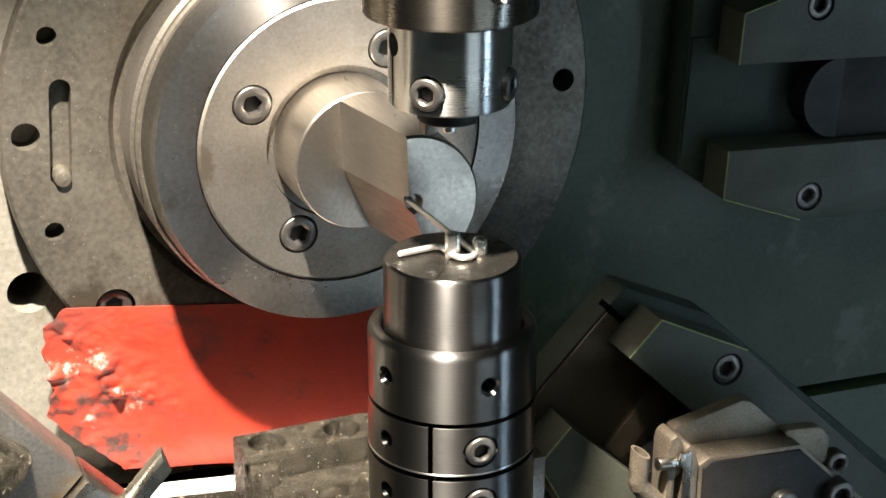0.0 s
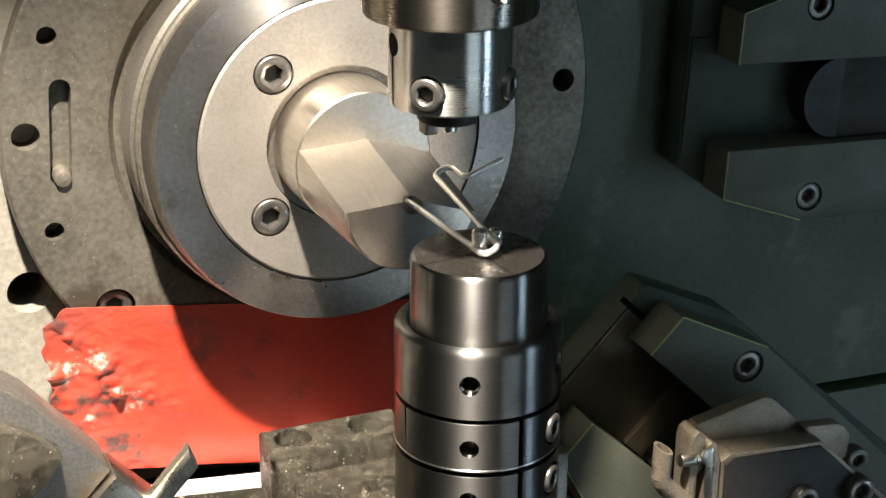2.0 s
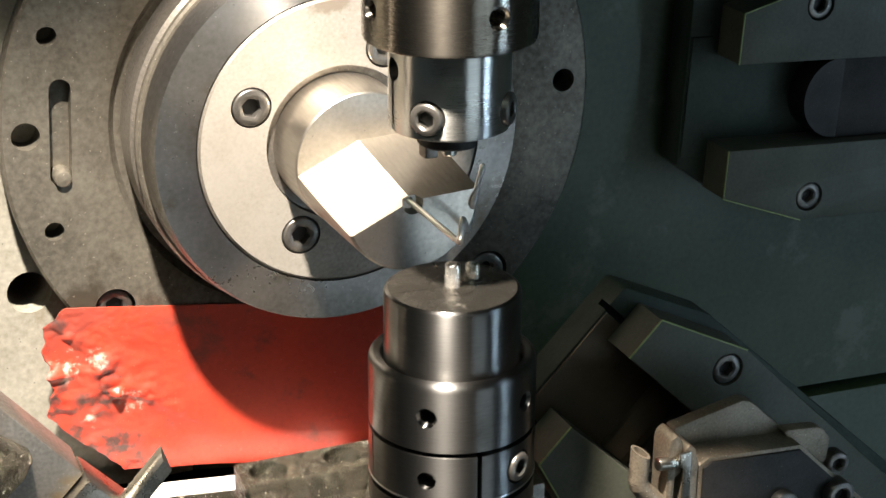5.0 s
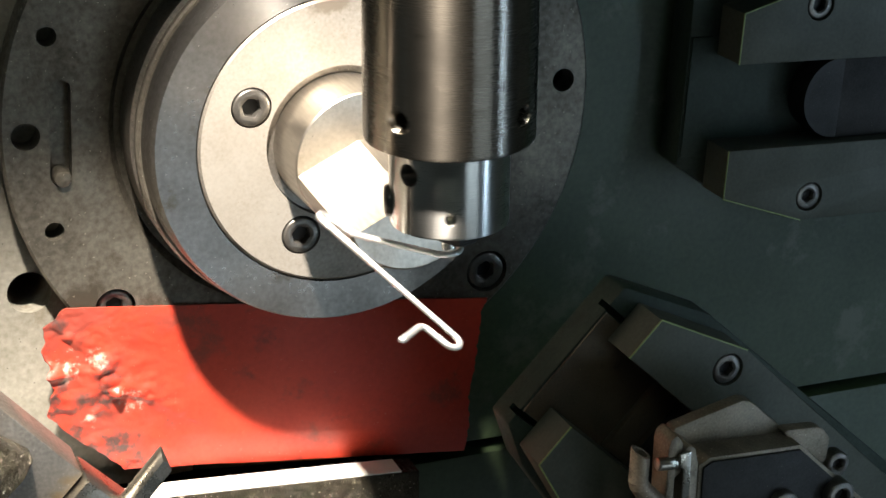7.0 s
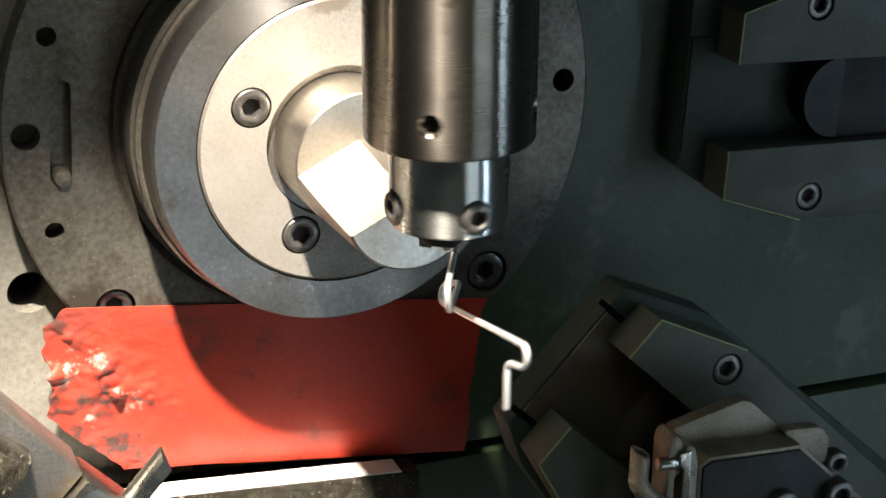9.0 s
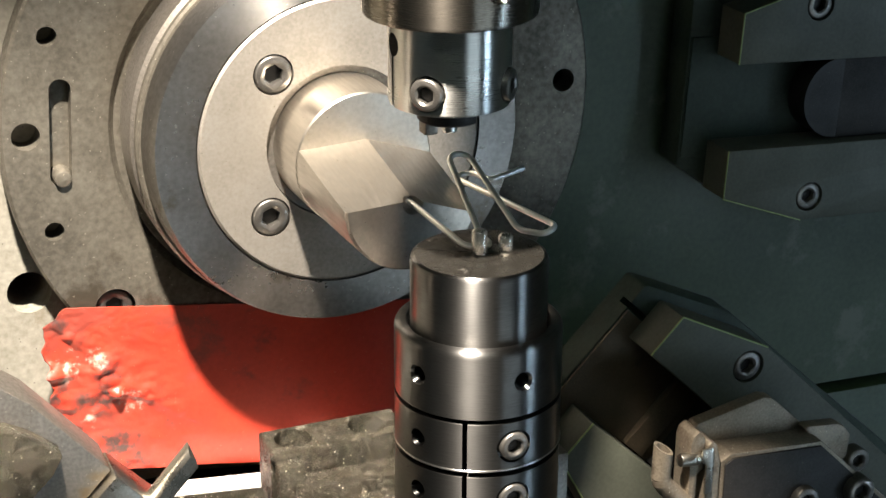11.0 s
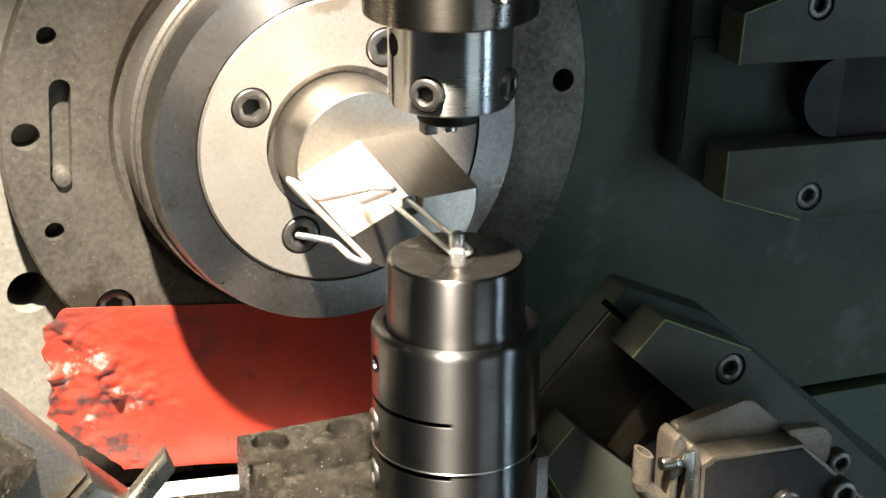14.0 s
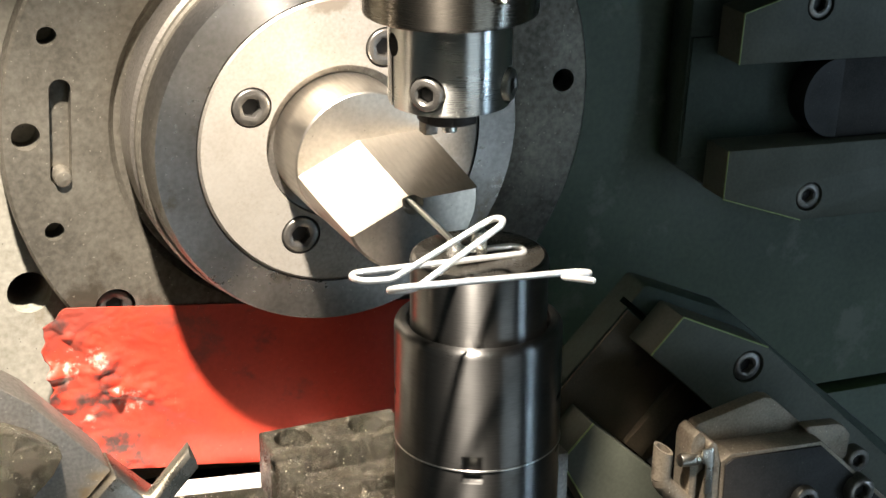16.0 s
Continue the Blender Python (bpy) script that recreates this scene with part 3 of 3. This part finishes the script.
def tool_carrier():
    """The lower ram block with counterbored holes, beside the lower head."""
    t = thing("tool_carrier", "oily steel carrier block with two counterbored holes", "machine block")
    out = box(-75, -20, 30.5, 50, -24, 0, 1.0)
    cuts = [rod((-64, 40, -7), (-64, 40, 5), 7.4, seg=40), rod((-34, 40, -7), (-34, 40, 5), 7.4, seg=40), box(-90, -66, 15, 33.5, -30, -3, 0)]
    part("block", carved(out, cuts), OILY, t)
    part("clamp_plate", box(-68, -10, 18, 33, -26, -11, 1.0), OILY, t)
    part("key", box(-74, -64, 24.5, 33, -40, -3.5, 0.8), OILY, t)
    part("base_block", box(-62, 30, 2, 26, -60, -17, 1.2), OILY, t)
    part("ram", box(-58, 50, 30, 70, -300, -24.5, 1), DARK_STEEL, t)
    return t


CARRIER = tool_carrier()


def cutter_tool():
    t = thing("cutting_tool", "steel cutter holder with a ground carbide rod", "cutting tool")
    d = Vector((-0.72, 0, -0.69))
    holder = prism([(-250, 20), (-161, -51), (-134, -83.5), (-146, -96), (-230, -180), (-330, -100)], 40, 62, 0.8)
    part("holder_plate", holder, DARK_STEEL, t)
    part("jaw", prism([(-200, -40), (-163, -60), (-152, -69), (-156, -76), (-190, -110), (-230, -90)], 30, 40, 1.5), OILY, t)
    part("wedge", prism([(-133, -84.5), (-115, -104), (-140, -140), (-160, -110)], 36, 58, 1.0), CARBIDE, t)
    body = rod((-99.5, 46, -84), (-150, 46, -139), 4.7, seg=36)
    tip = Vector((-99.5, 46, -84))
    for co, no in ((tip + Vector((-2.6, 0, -2.6)), Vector((0.95, 0.1, 0.25))), (tip + Vector((-1.0, -1.2, -1.0)), Vector((0.62, -0.75, 0.62))), (tip + Vector((-12, -3.9, -13)), Vector((0.12, -0.97, -0.1)))):
        bmesh.ops.bisect_plane(body, geom=[*body.verts, *body.edges, *body.faces], plane_co=co, plane_no=no, clear_outer=True)
        bmesh.ops.holes_fill(body, edges=[e for e in body.edges if e.is_boundary])
    part("cutter_rod", body, CARBIDE, t, "", 20)
    return t


CUTTER = cutter_tool()


def tool_holder():
    """Clamp block with a black front plate, a peaked jaw behind it, a cheek with a stud, and a bent tube."""
    t = thing("tool_holder", "brown steel clamp block with a black front plate and bent tube", "tool holder")
    front = [(103.5, -109.2), (108.4, -106.6), (151.8, -109.6), (173, -130), (215, -170), (215, -240), (103.5, -240)]
    part("clamp_block", prism(front, 0, 13, 0.7), CLAMP_STEEL, t)
    plate = [(105, -110.4), (109, -108.2), (151.2, -111.2), (171.6, -131), (213, -171), (213, -238), (105, -238)]
    part("front_plate", prism(plate, -1.3, -0.1, 0.35), BLACK_STEEL, t, "oily black front plate")
    part("top_jaw", prism([(98.4, -99.8), (99.6, -97.8), (126.5, -92.3), (131, -91.5), (134.6, -92.6), (137.5, -95), (152.3, -109), (160, -130), (106, -130)], 13.2, 20, 0.9), CLAMP_STEEL, t, "brown peaked clamp jaw")
    part("end_jaw", prism([(148, -106.8), (150, -105.9), (164.6, -107.4), (168, -109.4), (171.4, -114), (170.6, -124), (166, -128), (152, -112)], 7, 13, 0.8), CLAMP_STEEL, t, "worn end jaw")
    part("pillar", prism([(96.4, -100.3), (98.4, -98.6), (101.2, -100.6), (103.0, -108), (103.0, -240), (96.4, -240)], -0.6, 13, 0.9), CLAMP_STEEL, t)
    part("cheek", prism([(89.2, -99), (90.2, -95.6), (93.2, -93.6), (96, -97.6), (96, -111), (93, -113), (93, -240), (89.2, -240)], 0.4, 13, 0.9), CLAMP_STEEL, t)
    # bright strip added to give the glints between cheek and pillar
    part("glint_strip", prism([(93.4, -101), (98.6, -100.8), (98.6, -121), (95.4, -122), (95.4, -108), (93.4, -107)], -2.0, -0.7, 0.4), CARBIDE, t, "bright strip put in for the glints on the pillar")
    part("stud", rod((84.6, 1, -105.2), (93.5, 1, -106), 2.8, bevel=0.6), CARBIDE, t)
    bent = rod((0, 0, 5), (0, 0, -13), 4.0, seg=28)
    bmesh.ops.bisect_plane(bent, geom=[*bent.verts, *bent.edges, *bent.faces], plane_co=(0, 0, 0), plane_no=(0.42, -0.2, 0.9), clear_outer=True)
    bmesh.ops.holes_fill(bent, edges=[e for e in bent.edges if e.is_boundary])
    bent = carved(bent, [rod((0, 0, 8), (0, 0, -7), 2.9, seg=24)])
    elbow = [rod((a, 0, b), (c, 0, d), 4.0, seg=28) for a, b, c, d in ((0, -12.6, 0.9, -15.6), (0.7, -15.0, 3.4, -18.6), (3.0, -18.1, 14, -29))]
    at(part("tube", joined(bent, *elbow), CLAMP_STEEL, t, "bent steel tube with a slanting mouth"), mm(77.4, 2, -98.6, 0, 2, 0))
    cap_screw(t, 5.6, mm(176, 5.5, -127, *FRONT))
    cap_screw(t, 6.0, mm(143.7, -5.2, -133.8, *FRONT))
    cap_screw(t, 6.6, mm(170.6, -6.0, -135, *FRONT))
    return t


HOLDER = tool_holder()


# ---- the wire: straight lengths joined by short links that take up each bend ----
WIRE_R = 1.15
EXIT_Y = 47.6


def capsule(length, r=WIRE_R, seg=14):
    """A round-ended rod from the origin along x."""
    prof = [(0, -r * 0.95), (r * 0.6, -r * 0.75), (r * 0.92, -r * 0.35), (r, 0), (r, length), (r * 0.92, length + r * 0.35), (r * 0.6, length + r * 0.75), (0, length + r * 0.95)]
    bm = lathe(prof, seg)
    bmesh.ops.transform(bm, matrix=Matrix.Rotation(radians(90), 4, "Y"), verts=bm.verts)
    return bm


# from the feed side to the free end: ("s", length, part name), ("r", roll name), ("b", bend name, arc length, links)
WIRE_PLAN = [
    ("s", 130.0, "feed_length"), ("b", "B6", 8.0, 6), ("s", 13.1, "leg"), ("r", "R5"), ("b", "B5", 11.3, 9), ("s", 61.8, "leg"), ("r", "R4"),
    ("b", "B4", 16.6, 11), ("s", 4.8, "leg"), ("r", "R4K"), ("b", "B4K", 3.8, 4), ("s", 35.3, "leg"), ("r", "R3"), ("b", "B3", 13.8, 10),
    ("s", 33.3, "leg"), ("r", "R2"), ("b", "B2K", 6.8, 5), ("s", 6.5, "leg"), ("r", "R2K"), ("b", "B2", 10.1, 8),
    ("s", 64.5, "leg"), ("r", "RH"), ("b", "B1", 12.3, 9), ("s", 7.6, "hook"), ("b", "K1", 4.2, 5), ("s", 13.3, "tip")]

BEND_TIMES = {
    "B1": [(0, -176.4)], "K1": [(0, 91.1), (12.6, 91.1), (13.75, 92.9), (14.6, 92.9), (15.0, 91.1)],
    "B2": [(0, 0), (0.98, 0), (1.1, 13), (1.2, 36), (1.3, 59), (1.4, 84), (1.5, 108), (1.6, 134), (1.7, 156), (1.9, 172), (3.0, 172), (3.4, 177), (4.2, 177.5), (6.2, 163.4)],
    "B2K": [(0, 0), (4.35, 0), (4.6, 22), (4.85, 42), (5.1, 38.6), (12.6, 38.6), (13.75, 40.1), (14.6, 40.1), (15.0, 38.6)],
    "B3": [(0, 0), (6.3, 0), (6.5, -13.5), (6.6, -37), (6.7, -61.5), (6.8, -90), (6.9, -117), (7.0, -144), (7.1, -167), (7.2, -184), (7.35, -176), (7.5, -169), (12.6, -170), (13.75, -166.5), (14.6, -166.5), (15.0, -168.9)],
    "B4K": [(0, 0), (8.88, 0), (9.0, 29.6), (9.1, 45), (9.2, 54), (9.6, 46), (10.4, 34), (11.2, 25.5), (14.6, 25.5), (15.0, 27.9)],
    "B4": [(0, 0), (10.45, 0), (10.6, -50), (10.8, -112), (11.0, -178), (11.2, -174)],
    "B5": [(0, 0), (12.6, 0), (12.7, -15), (12.8, -42), (12.9, -70), (13.0, -97), (13.1, -122), (13.2, -148), (13.3, -172.5), (13.4, -189), (13.5, -198), (13.6, -190), (13.75, -180.8), (16, -180)],
    "B6": [(0, 0), (14.86, 0), (15.0, 38), (15.1, 58), (15.2, 78), (15.3, 93), (15.5, 96), (16, 95.5)],
    "R5": [(0, 2.8)], "R4": [(0, 188.4)], "R4K": [(0, 270.4)], "R3": [(0, 269.5)], "R2": [(0, 63.7)], "R2K": [(0, -49.4)], "RH": [(0, 2), (4.3, 2), (6.2, 11.8), (12.6, 11.8), (13.75, 9.7), (14.6, 9.7), (15.0, 14)],
    "ROLL": [(0, -747.5), (0.95, -747.5), (1.1, -750), (1.5, -748), (1.7, -736), (1.9, -724), (3.0, -724), (3.2, -700), (3.4, -673), (3.5, -671), (5.1, -671), (5.5, -690), (5.9, -731), (6.5, -735), (6.7, -733.7), (7.0, -730.5), (8.3, -730), (8.4, -715), (8.5, -695), (8.6, -669), (8.7, -647.7), (8.8, -638.5), (8.95, -636), (9.2, -638), (9.4, -638), (9.8, -690), (10.2, -737), (11.5, -737.1), (12.1, -737), (12.3, -736), (12.6, -736), (12.9, -725), (13.3, -724), (13.75, -722.4), (14.6, -722.4), (14.85, -724.3), (16, -724.3)],
    "YAW": [(0, 2.5), (0.9, 2.6), (1.1, 3.6), (1.3, 5.7), (1.5, 4.8), (1.9, 4.4), (3.0, 4.4), (3.4, 2.9), (4.2, 2.9), (6.2, -1), (6.5, -2.7), (6.7, -4), (7.0, -0.8), (8.0, -0.1), (8.5, 1.5), (8.7, 0.8), (9.0, 1.9), (9.2, 4.5), (11.2, 1.6), (12.6, 0.8), (13.0, -2.6), (13.3, 3.6), (13.75, 2.1), (14.6, 2.1), (15.0, 0), (15.6, -1)],
}
# how far the wire is fed: the start of its plan from the quill's mouth
FEED = [(0, -369.3), (0.1, -366), (0.2, -337), (0.3, -315.4), (0.38, -310.2), (0.9, -310.2), (1.1, -306), (1.3, -300), (1.5, -302), (1.7, -296), (1.9, -293), (3.0, -293), (3.4, -293.8), (5.1, -293.8), (5.8, -240), (6.5, -239.6), (6.7, -241.5), (7.0, -240.5), (8.0, -236.4), (8.25, -236.4), (8.4, -232.5), (8.5, -226.5), (8.6, -217), (8.7, -210.2), (8.8, -208.5), (9.0, -210), (9.2, -207), (9.4, -207), (10.2, -183.3), (12.05, -183.3), (12.15, -150), (12.25, -115.8), (12.6, -115.8), (13.0, -111.1), (13.3, -100.7), (13.75, -103.3), (14.6, -103.3), (14.85, -86.3), (16, -86.3)]


def wire_poses(t):
    """The pose of each wire piece at t: each starts at its origin and runs along its x."""
    now = {k: between(rows, t) for k, rows in BEND_TIMES.items()}
    m = mm(0, EXIT_Y, 0, 0, 0, -90 + now["YAW"]) @ mm(between(FEED, t), 0, 0) @ pose(0, 0, 0, now["ROLL"], 0, 0)
    out = []
    for op in WIRE_PLAN:
        if op[0] == "r":
            m = m @ pose(0, 0, 0, now[op[1]], 0, 0)
        elif op[0] == "s":
            out.append(m.copy())
            m = m @ mm(op[1], 0, 0)
        else:
            n = op[3]
            a = now[op[1]] / n
            for i in range(n):
                m = m @ pose(0, 0, 0, 0, 0, a / 2)
                out.append(m.copy())
                m = m @ mm(op[2] / n, 0, 0) @ pose(0, 0, 0, 0, 0, a / 2)
    return out


def wire():
    t = thing("formed_wire", "bright round steel wire being bent into a clip", "wire")
    pieces = []
    links = {}
    for op in WIRE_PLAN:
        if op[0] == "s":
            pieces.append(part(op[2], capsule(op[1]), WIRE, t))
        elif op[0] == "b":
            step = op[2] / op[3]
            if step not in links:
                links[step] = part("link", capsule(step), WIRE, t)
                pieces.append(links[step])
                first = 1
            else:
                first = 0
            for i in range(op[3] - first):
                k = new("link", links[step].data)
                k.parent = t
                pieces.append(k)
    return t, pieces


WIRE_THING, WIRE_PIECES = wire()


def wire_motion(walks):
    marks = sorted({round(r[0], 3) for rows in BEND_TIMES.values() for r in rows} | {r[0] for r in FEED} | {4.45, 5.3, 5.7, 9.6, 10.0, 10.52, 10.7, 10.9, 16.0})
    poses = [(t, wire_poses(t)) for t in marks]
    for i, piece in enumerate(WIRE_PIECES):
        walks(piece, [(t, p[i]) for t, p in poses])


# ---- what moves ----
CARRIAGE = [(0, 0), (0.2, 0), (0.5, 1), (3.6, 1), (4.0, 0.31), (4.2, 0.05), (4.5, 0), (9.6, 0), (10.4, 0.6), (11.0, 1), (12.15, 1), (12.4, 0.14), (14.5, 0.14), (14.8, 1), (16, 1)]
TRAVEL = (10.3, 0, -0.45)


LOWER_LIFT = [(0, 0), (0.18, 0), (0.32, -7.5), (0.85, -7.5), (0.97, 0), (3.05, 0), (3.3, -10.5), (4.95, -10.5), (5.8, -120), (9.5, -120), (10.4, 0), (12.03, 0), (12.12, -5), (12.3, -5), (12.42, 0), (14.0, 0), (14.4, -3), (14.55, -5), (14.75, -7), (14.88, 0), (16, 0)]
LOWER_TURN = [(0, -127), (0.2, -120), (0.27, -70), (0.32, -10), (0.4, 60), (0.9, 59), (1.0, 101), (1.1, 120), (1.2, 145), (1.3, 172), (1.4, 198), (1.5, 219), (1.7, 256), (2.0, 277), (2.25, 230), (2.5, 165), (2.75, 105), (3.0, 59), (3.5, 64), (3.75, 130), (4.0, 198), (4.35, 250), (4.9, 275), (5.6, 240), (6.2, 180), (6.8, 110), (7.4, 59), (10.45, 59), (10.6, 110), (10.8, 172), (11.0, 238), (11.2, 231), (11.3, 225), (11.5, 191), (11.7, 125), (11.9, 60), (12.2, 59), (12.27, 120), (12.33, 180), (12.4, 233), (12.55, 229), (12.8, 160), (13.0, 102), (13.2, 49), (13.3, 33), (13.5, 30), (13.7, 49), (13.9, 104), (14.0, 137), (14.2, 180), (14.4, 236), (14.5, 239), (14.6, 150), (14.7, 60), (14.9, 106), (15.0, 142), (15.2, 175), (15.5, 197), (15.7, 150), (15.85, 95), (16, 63)]
UPPER_LIFT = [(0, 0), (4.5, 0), (5.9, -36), (6.3, -40.5), (6.45, -43.5), (9.35, -43.5), (10.2, 0), (16, 0)]
UPPER_TURN = [(0, -178), (6.32, -178), (6.5, -205), (6.6, -236), (6.7, -255), (6.9, -304), (7.0, -334), (7.1, -365), (7.2, -388), (7.3, -380), (7.45, -358), (7.52, -356), (7.6, -325), (7.8, -277), (8.0, -233), (8.2, -180), (8.3, -178), (8.88, -178), (9.0, -222), (9.1, -241), (9.3, -243), (9.6, -300), (9.9, -330), (10.2, -250), (10.5, -178), (16, -178)]
QUILL_TURN = [(0, 102.5), (0.36, 102.5), (0.5, 84), (0.6, 58), (0.78, 0), (0.9, -7.5), (4.4, -7.5), (5.0, 14), (9.4, 14), (10.0, -7.5), (12.25, -7.5), (12.4, 14), (16, 14)]


def motions():
    def times(*tables):
        return sorted({r[0] for table in tables for r in table} | {0, 16})
    for ob, x, y, z in ((LOWER_SLIDE, None, 0, 0), (CUTTER, 0, 0, 0), (HOLDER, 0, 0, 0)):
        home = ob.matrix_basis.copy()
        walk(ob, [(t, Matrix.Translation(Vector(TRAVEL) * MM * between(CARRIAGE, t)) @ home) for t in times(CARRIAGE)])
    rows = []
    for t in times(CARRIAGE, LOWER_LIFT, LOWER_TURN):
        k = between(CARRIAGE, t)
        rows.append((t, mm(-4.6 + TRAVEL[0] * k, 0, -1.6 + TRAVEL[2] * k + between(LOWER_LIFT, t), 0, 0, between(LOWER_TURN, t))))
    walk(LOWER, rows)
    walk(CARRIER, [(t, mm(TRAVEL[0] * between(CARRIAGE, t), 0, -84.5 + TRAVEL[2] * between(CARRIAGE, t) + between(LOWER_LIFT, t))) for t in times(CARRIAGE, LOWER_LIFT)])
    walk(UPPER, [(t, mm(-7.24, -2.6, 56.7 + between(UPPER_LIFT, t), 0, 0, between(UPPER_TURN, t))) for t in times(UPPER_LIFT, UPPER_TURN)])
    walk(UPPER_SHADE, [(t, mm(-7.24, -2.6, 56.7 + between(UPPER_LIFT, t))) for t in times(UPPER_LIFT)])
    walk(QUILL, [(t, pose(0, 0, 0, 0, -between(QUILL_TURN, t), 0)) for t in times(QUILL_TURN)])
    wire_motion(walk)


motions()
